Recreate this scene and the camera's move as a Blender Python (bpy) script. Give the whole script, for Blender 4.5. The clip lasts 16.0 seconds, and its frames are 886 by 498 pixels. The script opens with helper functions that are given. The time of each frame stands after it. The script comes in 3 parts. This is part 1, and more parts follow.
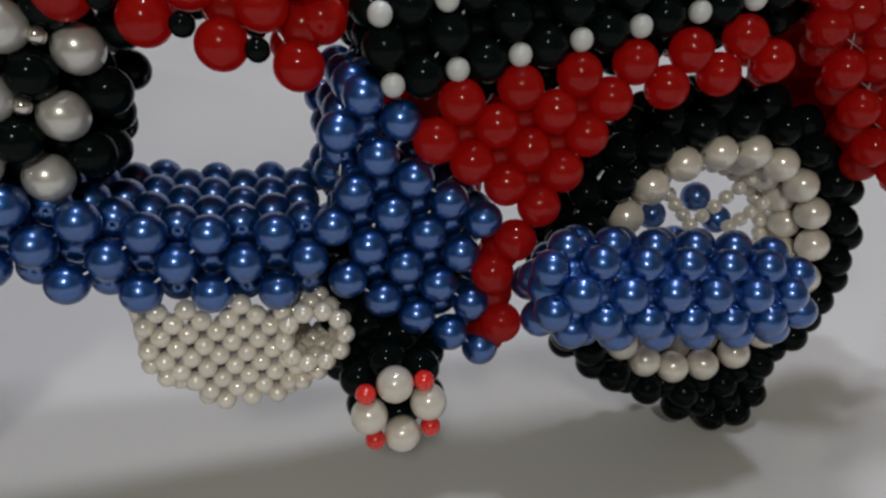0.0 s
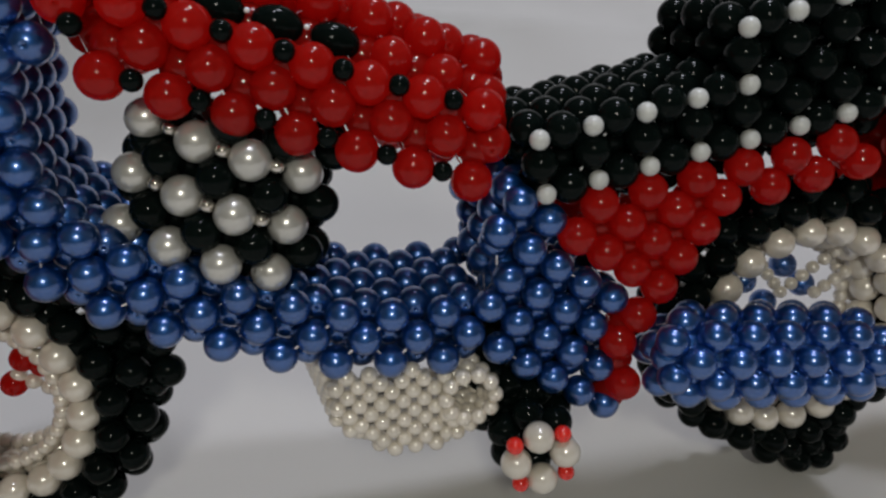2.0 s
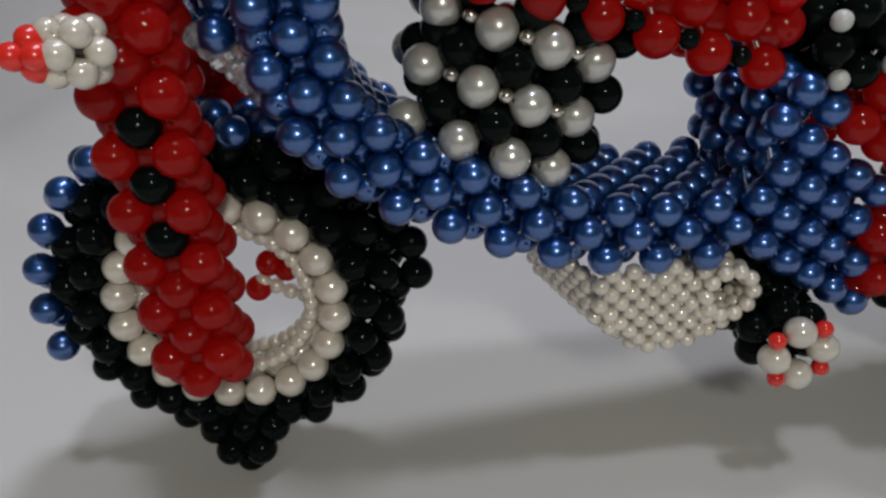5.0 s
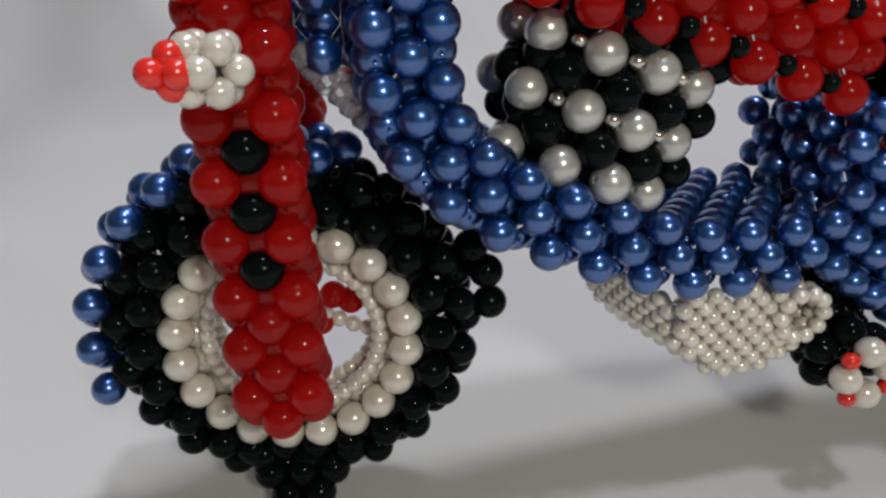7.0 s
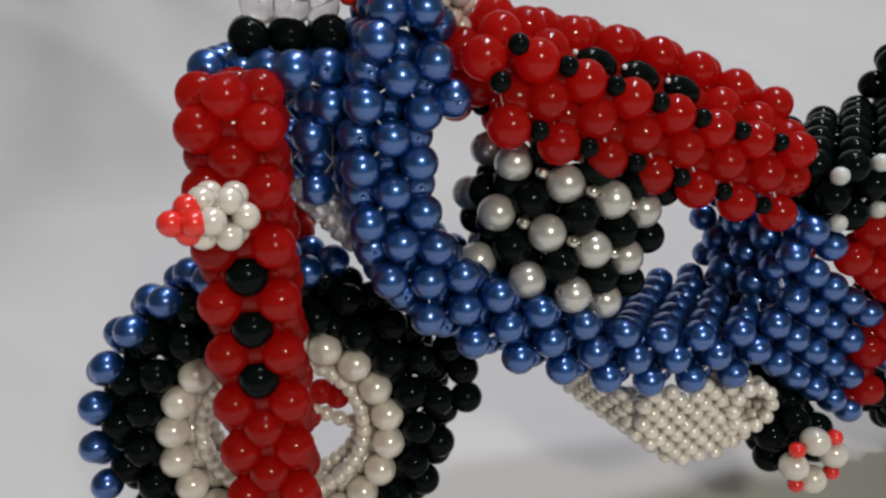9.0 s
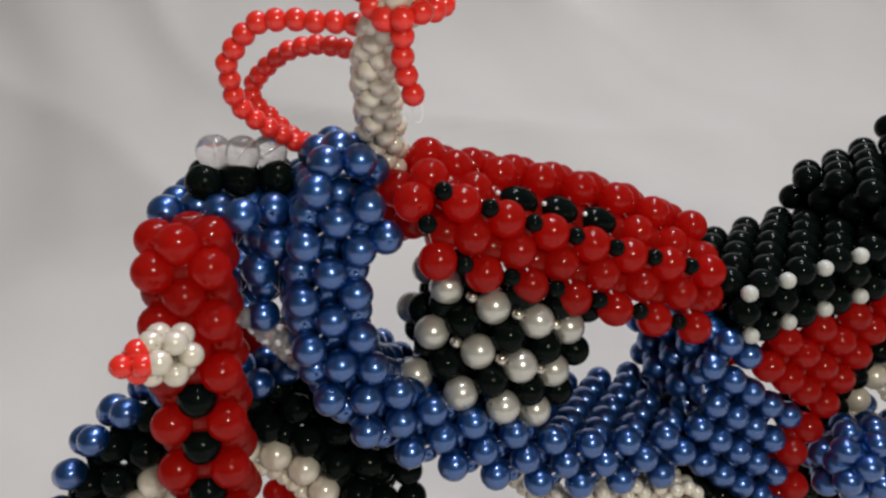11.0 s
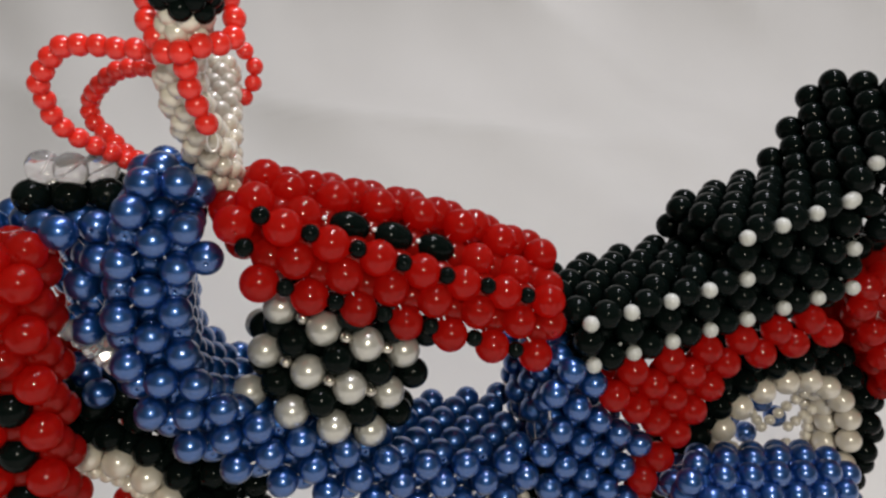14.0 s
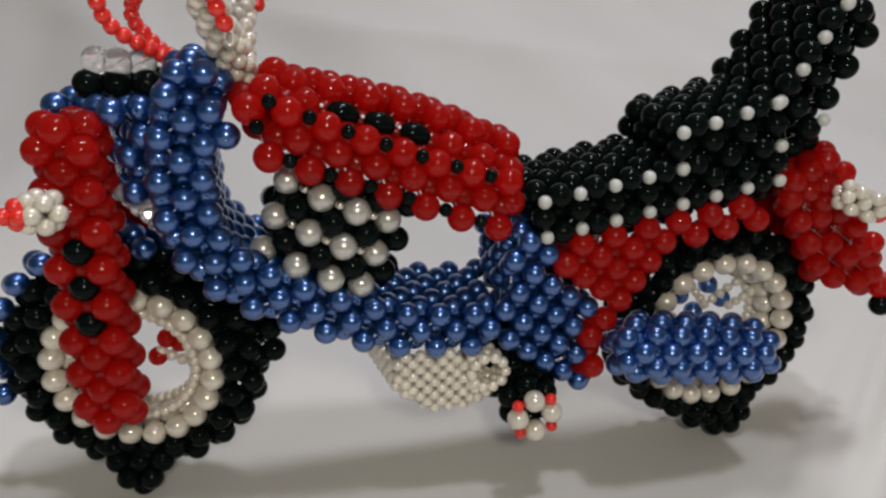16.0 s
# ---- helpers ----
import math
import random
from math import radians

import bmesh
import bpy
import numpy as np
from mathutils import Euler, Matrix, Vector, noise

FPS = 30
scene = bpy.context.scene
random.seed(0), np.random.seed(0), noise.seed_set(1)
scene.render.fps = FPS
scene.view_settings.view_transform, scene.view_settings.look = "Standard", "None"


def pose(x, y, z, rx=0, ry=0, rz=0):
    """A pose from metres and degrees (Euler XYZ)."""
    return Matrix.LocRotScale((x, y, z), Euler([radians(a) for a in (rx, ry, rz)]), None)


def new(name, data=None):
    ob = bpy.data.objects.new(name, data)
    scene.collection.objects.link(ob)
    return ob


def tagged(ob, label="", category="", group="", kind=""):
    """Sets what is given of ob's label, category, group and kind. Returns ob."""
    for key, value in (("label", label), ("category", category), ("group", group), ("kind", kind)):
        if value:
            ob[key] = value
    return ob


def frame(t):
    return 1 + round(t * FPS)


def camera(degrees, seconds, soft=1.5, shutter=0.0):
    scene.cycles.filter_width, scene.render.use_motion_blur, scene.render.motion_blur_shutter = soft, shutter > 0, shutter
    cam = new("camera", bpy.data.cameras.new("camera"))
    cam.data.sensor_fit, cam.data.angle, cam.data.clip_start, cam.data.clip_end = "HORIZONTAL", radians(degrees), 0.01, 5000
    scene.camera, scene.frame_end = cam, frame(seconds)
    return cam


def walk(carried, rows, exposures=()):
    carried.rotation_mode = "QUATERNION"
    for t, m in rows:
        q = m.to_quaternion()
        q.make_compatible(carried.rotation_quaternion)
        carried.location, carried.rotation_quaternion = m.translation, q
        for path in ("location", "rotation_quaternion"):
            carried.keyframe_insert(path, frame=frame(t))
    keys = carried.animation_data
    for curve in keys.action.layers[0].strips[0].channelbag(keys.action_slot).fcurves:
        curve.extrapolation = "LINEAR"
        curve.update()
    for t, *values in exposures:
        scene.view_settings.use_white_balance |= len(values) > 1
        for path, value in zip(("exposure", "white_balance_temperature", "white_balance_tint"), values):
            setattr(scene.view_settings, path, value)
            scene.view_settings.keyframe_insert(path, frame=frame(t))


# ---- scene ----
cam = camera(64.3, 16.0, soft=2.5)
METRES, EYE, TILT, LEAN, TURN = 0.27, 0.1177, -23.0, 0.0, 0.0
ROWS = [
    (0.0, 0.0, 0.0, 0.0, 0.0, 0.0, -0.0),
    (0.5, -0.037, -0.0003, 0.0027, -0.19, 0.54, 0.41),
    (1.0, -0.0424, -0.0355, 0.0279, 0.76, 1.61, 1.1),
    (1.5, -0.0593, -0.0681, 0.0426, 1.41, 1.81, 0.61),
    (2.0, -0.0838, -0.0996, 0.0489, 2.85, 1.29, 0.12),
    (2.5, -0.0921, -0.1002, 0.049, 2.75, 0.67, 0.04),
    (3.0, -0.1174, -0.1104, 0.0444, 4.4, 0.24, 0.25),
    (3.5, -0.1615, -0.1037, 0.0339, 4.48, -1.12, 0.3),
    (4.0, -0.2022, -0.103, 0.0222, 4.91, -3.75, -0.08),
    (4.5, -0.2385, -0.0942, 0.0157, 4.9, -4.61, 0.81),
    (5.0, -0.2788, -0.1063, 0.0215, 4.78, -4.1, 1.09),
    (7.5, -0.411, -0.0948, 0.0206, -1.91, -0.64, 1.9),
    (8.0, -0.4145, -0.1081, 0.0285, -2.48, 0.82, 2.06),
    (8.5, -0.4075, -0.141, 0.0503, -2.08, 2.44, 2.18),
    (9.0, -0.3987, -0.1527, 0.0591, -2.24, 3.12, 1.97),
    (11.5, -0.3377, -0.2256, 0.1286, -2.97, 8.46, 2.1),
    (12.0, -0.3246, -0.231, 0.1384, -3.78, 9.46, 2.06),
    (12.5, -0.3097, -0.2272, 0.1377, -3.55, 9.26, 2.1),
    (13.0, -0.2734, -0.2188, 0.1393, -2.7, 8.64, 1.65),
    (13.5, -0.238, -0.2166, 0.142, -2.85, 8.36, 1.02),
    (14.0, -0.2032, -0.2309, 0.1341, -2.38, 6.65, -0.33),
    (14.5, -0.1945, -0.2568, 0.1246, -0.93, 3.9, -0.98),
    (15.0, -0.1809, -0.287, 0.108, -0.55, 2.44, -1.34),
    (15.5, -0.1713, -0.3319, 0.0887, 0.86, 1.46, -1.09),
    (16.0, -0.1526, -0.3641, 0.0775, -0.17, 0.61, -1.69),
]
EXPO = [(0.0, -0.35, 6050, 10), (3.0, -0.42, 6100, 10), (4.5, -0.45, 6050, 10), (5.0, -0.41, 6000, 10), (7.5, 0.0, 6050, 10), (9.0, 0.04, 6150, 10),
        (11.5, 0.06, 6450, 10), (12.5, 0.16, 6500, 10), (14.0, 0.11, 6450, 10), (15.5, -0.06, 6350, 10), (16.0, -0.09, 6350, 10)]
walk(cam, [(t, pose(0, 0, EYE, TILT, LEAN, TURN) @ pose(METRES * x, METRES * y, METRES * z, 90 + pitch, roll, yaw)) for t, x, y, z, yaw, pitch, roll in ROWS], EXPO)

# ---- world and light ----
world = bpy.data.worlds.new("room_air")
scene.world = world
world.use_nodes = True
world.node_tree.nodes["Background"].inputs[0].default_value = (0.75, 0.8, 0.9, 1)
world.node_tree.nodes["Background"].inputs[1].default_value = 0.05

BIKE = Matrix.Translation((-0.04, 0.112, 0.0)) @ Matrix.Rotation(radians(14), 4, "Z")


# two bulbs under the ceiling: one over the near edge of the cloth, one farther back
for place, watts, size in (((0.10, -0.10, 1.45), 19.0, 0.07), ((0.24, 0.40, 1.5), 34.0, 0.14)):
    bulb = bpy.data.lights.new("ceiling_bulb", "POINT")
    bulb.shadow_soft_size, bulb.energy, bulb.color = size, watts, (0.94, 0.93, 1.0)
    new("ceiling_bulb", bulb).location = place
# the small unseen hand light behind the viewer, kept still, that leaves the bright spots on the beads; with it an added
# fill lamp, no real source, that widens those spots
for title, size, watts, back in (("hand_light", 0.022, 1.95, 0.0), ("glint_fill", 0.050, 0.3, 0.05)):
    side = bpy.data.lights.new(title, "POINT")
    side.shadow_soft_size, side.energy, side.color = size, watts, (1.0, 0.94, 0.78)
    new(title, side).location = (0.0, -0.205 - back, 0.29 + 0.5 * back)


# ---- materials ----
def material(name, base, rough=0.4, metal=0.0, coat=0.0, spec=0.5, vary=0.12, bump=0.0, scale=900.0, trans=0.0, coat_ior=1.5, coat_rough=0.12, rise=0.004, through_colour=None):
    m = bpy.data.materials.new(name)
    m.use_nodes = True
    nt = m.node_tree
    b = nt.nodes["Principled BSDF"]
    tex = nt.nodes.new("ShaderNodeTexNoise")
    tex.inputs["Scale"].default_value, tex.inputs["Detail"].default_value = scale, 4
    co = nt.nodes.new("ShaderNodeTexCoord")
    nt.links.new(co.outputs["Object"], tex.inputs["Vector"])
    info = nt.nodes.new("ShaderNodeObjectInfo")
    add = nt.nodes.new("ShaderNodeMath")
    add.operation = "ADD"
    nt.links.new(tex.outputs["Fac"], add.inputs[0])
    nt.links.new(info.outputs["Random"], add.inputs[1])
    half = nt.nodes.new("ShaderNodeMath")
    half.operation, half.inputs[1].default_value = "MULTIPLY", 0.5
    nt.links.new(add.outputs[0], half.inputs[0])
    mix = nt.nodes.new("ShaderNodeMix")
    mix.data_type = "RGBA"
    mix.inputs["A"].default_value = (*[c * (1 - vary) for c in base], 1)
    mix.inputs["B"].default_value = (*[min(1, c * (1 + vary) + rise) for c in base], 1)
    nt.links.new(half.outputs[0], mix.inputs["Factor"])
    nt.links.new(mix.outputs["Result"], b.inputs["Base Color"])
    b.inputs["Roughness"].default_value = rough
    b.inputs["Metallic"].default_value = metal
    b.inputs["Coat Weight"].default_value = coat
    b.inputs["Coat Roughness"].default_value = coat_rough
    b.inputs["Coat IOR"].default_value = coat_ior
    b.inputs["Specular IOR Level"].default_value = spec
    b.inputs["Transmission Weight"].default_value = trans
    if through_colour:
        # light that shines on through the bead to its neighbours
        thin = nt.nodes.new("ShaderNodeBsdfTranslucent")
        thin.inputs["Color"].default_value = (*through_colour, 1)
        both = nt.nodes.new("ShaderNodeMixShader")
        both.inputs[0].default_value = 0.58
        nt.links.new(b.outputs[0], both.inputs[1])
        nt.links.new(thin.outputs[0], both.inputs[2])
        nt.links.new(both.outputs[0], nt.nodes["Material Output"].inputs["Surface"])
    if bump:
        bp = nt.nodes.new("ShaderNodeBump")
        bp.inputs["Strength"].default_value, bp.inputs["Distance"].default_value = bump, 0.0002
        nt.links.new(tex.outputs["Fac"], bp.inputs["Height"])
        nt.links.new(bp.outputs["Normal"], b.inputs["Normal"])
    return m


BLUE = material("blue_pearl", (0.006, 0.086, 0.335), rough=0.37, metal=0.86, coat=1.0, bump=0.02, coat_ior=1.84, coat_rough=0.18)
RED = material("red_gloss_plastic", (0.365, 0.009, 0.005), rough=0.10, spec=0.5, through_colour=(0.91, 0.026, 0.013))
SCARLET = material("scarlet_opaque_plastic", (0.75, 0.022, 0.012), rough=0.25, coat=0.4)
BLACK = material("black_gloss_plastic", (0.0022, 0.0046, 0.0040), rough=0.05, spec=0.08, rise=0.0005)
PEARL = material("silver_white_pearl", (0.50, 0.49, 0.455), rough=0.32, metal=0.35, coat=1.0, bump=0.04, coat_ior=2.1, coat_rough=0.18)
CREAM = material("cream_pearl", (0.75, 0.69, 0.59), rough=0.34, metal=0.1, coat=1.0, bump=0.04, coat_ior=2.1, coat_rough=0.18)
IVORY = material("ivory_pearl", (0.68, 0.63, 0.54), rough=0.3, metal=0.05, coat=1.0, coat_ior=1.9)
WHITE = material("white_plastic", (0.56, 0.57, 0.55), rough=0.35)
SILVER = material("silver_seed", (0.62, 0.58, 0.52), rough=0.18, metal=0.9)
CLEAR = material("clear_crystal", (0.92, 0.90, 0.92), rough=0.05, trans=0.82, vary=0.03)
NYLON = material("nylon_thread", (0.85, 0.84, 0.86), rough=0.15, vary=0.03)

# ---- beads ----
KINDS = {
    "blue": (7.55, BLUE), "red": (8.4, RED), "red_big": (8.6, RED), "black": (8.0, BLACK), "cream": (8.0, CREAM), "pearl": (8.2, PEARL),
    "black_dot": (4.2, BLACK), "white_dot": (4.2, WHITE), "silver_dot": (3.0, SILVER), "cream_seed": (3.5, CREAM), "sump_pearl": (3.85, CREAM),
    "scarlet": (4.4, SCARLET), "scarlet_mid": (4.4, SCARLET), "ivory_mid": (4.7, IVORY), "ivory": (4.5, IVORY), "black_small": (4.2, BLACK), "clear": (7.8, CLEAR), "clear_small": (5.0, CLEAR),
    "red_dot": (4.0, SCARLET), "ivory_big": (7.2, IVORY), "black_oval": (7.0, BLACK), "white_stitch": (1.1, NYLON), "rim_seed": (4.0, CREAM), "red_hub": (6.5, RED),
}
MESHES = {}


def bead_mesh(kind):
    """A round bead with a hole along z; ovals are longer, crystals are faceted."""
    if kind in MESHES:
        return MESHES[kind]
    d, mat = KINDS[kind]
    r = d * 0.0005
    seg, rings = (22, 13) if d > 6 else (14, 9)
    stretch, facet = 1.0, False
    if kind == "black_oval":
        stretch = 1.4
    if kind == "clear_small":
        seg, rings, facet = 8, 5, True
    hole = 0.04
    a0 = math.asin(hole)
    bm = bmesh.new()
    loops = []
    for k in range(rings):
        a = a0 + (math.pi - 2 * a0) * k / (rings - 1)
        loops.append([bm.verts.new((r * math.sin(a) * math.cos(2 * math.pi * s / seg), r * math.sin(a) * math.sin(2 * math.pi * s / seg), r * stretch * math.cos(a))) for s in range(seg)])
    loops.append(loops[0])
    for a, b in zip(loops, loops[1:]):
        for s in range(seg):
            f = bm.faces.new((a[s], b[s], b[(s + 1) % seg], a[(s + 1) % seg]))
            f.smooth = not facet and b is not loops[0]
    bmesh.ops.recalc_face_normals(bm, faces=bm.faces)
    me = bpy.data.meshes.new(kind)
    bm.to_mesh(me)
    bm.free()
    me.materials.append(mat)
    MESHES[kind] = me
    return me


motorcycle = new("motorcycle")
motorcycle.matrix_world = BIKE
tagged(motorcycle, "toy motorcycle woven from blue, red and black beads on white cloth", "toy motorcycle")

GRID = {}
rng = random.Random(7)
thread_rng = random.Random(11)


def taken(p, d):
    c = tuple(int(math.floor(v / 8.0)) for v in p)
    for dx in (-1, 0, 1):
        for dy in (-1, 0, 1):
            for dz in (-1, 0, 1):
                for q, e in GRID.get((c[0] + dx, c[1] + dy, c[2] + dz), ()):
                    if (p - q).length < 0.34 * (d + e):
                        return True
    GRID.setdefault(c, []).append((p, d))
    return False


class Piece:
    """A part of the motorcycle: its thread mesh, and a bead for each place gathered. Places in millimetres."""

    def __init__(self, name, label=""):
        self.name, self.label, self.beads, self.lines, self.lining, self.gaps, self.dashes = name, label, [], [], [], [], []

    def put(self, p, axis, kind, force=False):
        p = Vector(p)
        if force or not taken(p, KINDS[kind][0]):
            j = 0.02 * KINDS[kind][0]
            p = p + Vector((rng.uniform(-j, j), rng.uniform(-j, j), rng.uniform(-j, j)))
            self.beads.append((p, Vector(axis) if Vector(axis).length > 1e-6 else Vector((0, 0, 1)), kind))
            return p
        return None

    def fill(self, p, inner, depth, kind):
        """A bead of the hidden lining behind a gap of the net, towards the point inner."""
        p, d = Vector(p), Vector(inner) - Vector(p)
        p = p + d.normalized() * depth
        self.gaps.append((p, kind))

    def net(self, fn, nu, nv, kind, nodes=None, u0=0, v0=0, lines=True, inner=None, depth=5.0, lining=None):
        """A woven net over fn(u, v): a bead on each edge of each cell. kind and nodes: a name, or a function of the half steps."""
        pick = kind if callable(kind) else (lambda a, b: kind)
        dot = nodes if callable(nodes) else (lambda a, b: nodes)
        a1, b1 = int(round(2 * (u0 + nu))), int(round(2 * (v0 + nv)))
        a0, b0 = int(round(2 * u0)), int(round(2 * v0))
        for a in range(a0, a1 + 1):
            for b in range(b0, b1 + 1):
                u, v = a / 2, b / 2
                k = pick(a, b) if (a + b) % 2 else dot(a, b) if a % 2 == 0 or b == 3 else None
                if k:
                    p = Vector(fn(u, v))
                    du = Vector(fn(u + 0.05, v)) - Vector(fn(u - 0.05, v))
                    dv = Vector(fn(u, v + 0.05)) - Vector(fn(u, v - 0.05))
                    if k.endswith("_dot"):
                        out = du.cross(dv).normalized()
                        p = p + out * (2.2 if out.y < 0 else -2.2) * (1 if abs(out.y) > 0.3 else 0)
                    self.put(p, du if a % 2 or k == "black_oval" else dv, k, k.endswith("_dot"))
                if inner is not None and (a + b) % 2 == 0 and not (self.name == "fuel_tank" and b in (0, 10)):
                    here = Vector(fn(u, v))
                    self.fill(here, inner(here) if callable(inner) else inner, depth, lining or (kind if isinstance(kind, str) else "red"))
                if lines and (a + b) % 2:
                    for c in (-1, 1):
                        if a + 1 <= a1 and b0 <= b + c <= b1:
                            self.lines.append((Vector(fn(u, v)), Vector(fn((a + 1) / 2, (b + c) / 2))))
                            self.dash(*self.lines[-1])

    def lattice(self, fn, spans, kind, inward=0.0):
        """Beads of a square lattice fn(a, b); spans: row b and its first and last a."""
        have = {(a, b) for b, first, last in spans for a in range(first, last + 1)}
        for a, b in sorted(have):
            p = Vector(fn(a, b))
            q = Vector(fn(a + 1, b))
            r = Vector(fn(a, b + 1))
            self.put(p, (q - p) + (r - p) * (1 if (a + b) % 2 else -1), kind)
            if inward and {(a + 1, b), (a, b + 1), (a + 1, b + 1)} <= have:
                self.fill((p + Vector(fn(a + 1, b + 1))) / 2, (p + Vector(fn(a + 1, b + 1))) / 2 + Vector((0, inward, 0)), abs(inward), kind)
            for n in ((a + 1, b), (a, b + 1)):
                if n in have:
                    self.lines.append((p, Vector(fn(*n))))
                    self.dash(*self.lines[-1])

    def dash(self, p, q):
        """Now and then the nylon shows in the crevice between two beads of the near flank: a thick pale stub, its glint
        put into the colour.
        """
        mid = (p + q) / 2
        if mid.y < 6 and (q - p).length > 5 and thread_rng.random() < 0.2:
            d = (q - p).normalized() * thread_rng.uniform(0.5, 1.1)
            mid = mid + Vector((0, -1.0, 0.2))
            self.dashes.append((mid - d, mid + d))

    def strand(self, points, kind, pitch, closed=False, force=True):
        """Beads threaded one after another along a smooth line through points."""
        pts = [Vector(p) for p in points]
        if closed:
            pts = pts + pts[:1]
        fine = []
        for i in range(len(pts) - 1):
            p0, p1, p2, p3 = pts[max(i - 1, 0)], pts[i], pts[i + 1], pts[min(i + 2, len(pts) - 1)]
            for k in range(24):
                t = k / 24
                fine.append(0.5 * ((2 * p1) + (p2 - p0) * t + (2 * p0 - 5 * p1 + 4 * p2 - p3) * t * t + (3 * p1 - p0 - 3 * p2 + p3) * t * t * t))
        fine.append(pts[-1])
        length = sum((b - a).length for a, b in zip(fine, fine[1:]))
        count = max(1, round(length / pitch))
        step, run, want, n = length / count, 0.0, 0.0, 0
        for a, b in zip(fine, fine[1:]):
            seg = (b - a).length
            while n < count + (0 if closed else 1) and want <= run + seg + 1e-6:
                p = a.lerp(b, (want - run) / seg if seg else 0)
                self.put(p, b - a, kind, force)
                n += 1
                want += step
            run += seg
            self.lines.append((a, b))

    def finish(self, limit=300):
        for p, kind in self.gaps:
            if not taken(p, KINDS[kind][0] * 0.75):
                self.lining.append((p, Vector((0, 0, 1)), kind))
        verts, faces = [], []
        r = 0.13 if self.name == "control_cable" else 0.05
        slim = r
        for a, b in self.lines + self.dashes:
            d = b - a
            r = 0.2 if (a, b) in self.dashes else slim
            if r == slim and d.length < (9.0 if self.name == "fuel_tank" else 5.0) and self.name in ("frame", "seat", "backrest", "fuel_tank", "fork_leg"):
                continue
            d.normalize()
            s = d.orthogonal().normalized()
            t = d.cross(s)
            n = len(verts)
            for p in (a, b):
                for k in range(3):
                    w = 2 * math.pi * k / 3
                    verts.append(tuple((p + (s * math.cos(w) + t * math.sin(w)) * r) * 0.001))
            faces += [(n + k, n + (k + 1) % 3, n + 3 + (k + 1) % 3, n + 3 + k) for k in range(3)]
        me = bpy.data.meshes.new(self.name)
        me.from_pydata(verts, [], faces)
        me.materials.append(NYLON)
        ob = new(self.name, me)
        ob.parent = motorcycle
        if self.label:
            tagged(ob, self.label)
        order = sorted(self.beads, key=lambda b: b[0].y)
        for p, axis, kind in order[:limit]:
            o = new("bead", bead_mesh(kind))
            q = axis.to_track_quat("Z", "Y").to_matrix().to_4x4() @ Matrix.Rotation(rng.uniform(0, 6.28), 4, "Z")
            o.parent = ob
            o.matrix_basis = Matrix.Translation(p * 0.001) @ q
        for title, rest in (("backing", order[limit:]), ("lining", self.lining)):
            if not rest:
                continue
            bv, bf, mi, mats = [], [], [], []
            for p, axis, kind in rest:
                src = bead_mesh(kind)
                m = Matrix.Translation(p * 0.001) @ axis.to_track_quat("Z", "Y").to_matrix().to_4x4()
                n = len(bv)
                bv += [tuple(m @ v.co) for v in src.vertices]
                bf += [tuple(n + i for i in f.vertices) for f in src.polygons]
                if src.materials[0] not in mats:
                    mats.append(src.materials[0])
                mi += [mats.index(src.materials[0])] * len(src.polygons)
            far = bpy.data.meshes.new(title)
            far.from_pydata(bv, [], bf)
            for m in mats:
                far.materials.append(m)
            far.polygons.foreach_set("material_index", mi)
            far.polygons.foreach_set("use_smooth", [True] * len(bf))
            fo = new(title, far)
            fo.parent = ob
            tagged(fo, kind="stuff")
        return ob


def bilinear(a, b, c, d, nu, nv):
    """A patch over four corners: a at (0, 0), b at (nu, 0), c at (nu, nv), d at (0, nv)."""
    a, b, c, d = (Vector(p) for p in (a, b, c, d))

    def fn(u, v):
        s, t = u / nu, v / nv
        return (a * (1 - s) + b * s) * (1 - t) + (d * (1 - s) + c * s) * t
    return fn


def curve_at(pts, u):
    """A smooth line through pts, one a unit."""
    i = min(max(int(math.floor(u)), 0), len(pts) - 2)
    t = u - i
    p1, p2 = Vector(pts[i]), Vector(pts[i + 1])
    p0 = Vector(pts[i - 1]) if i else p1 * 2 - p2
    p3 = Vector(pts[i + 2]) if i + 2 < len(pts) else p2 * 2 - p1
    return 0.5 * ((2 * p1) + (p2 - p0) * t + (2 * p0 - 5 * p1 + 4 * p2 - p3) * t * t + (3 * p1 - p0 - 3 * p2 + p3) * t * t * t)


NEAR, FAR, CELL = 3.0, 37.0, 11.3   # planes of the two flanks, and the width of one woven cell

# ---- blue frame ----
frame_body = Piece("frame", "blue pearl bead frame with flat deck and upright neck")
SPINE = [(16.5, 65.3), (5, 65.6), (-6.4, 66.6), (-17.3, 68.8), (-28, 72.2), (-38.8, 76.8), (-48.9, 81.6), (-58.3, 87.0), (-66.0, 94.0), (-71.0, 102.6), (-72.3, 113.0), (-72.3, 123.4), (-70.2, 134.2), (-67.0, 143.3)]


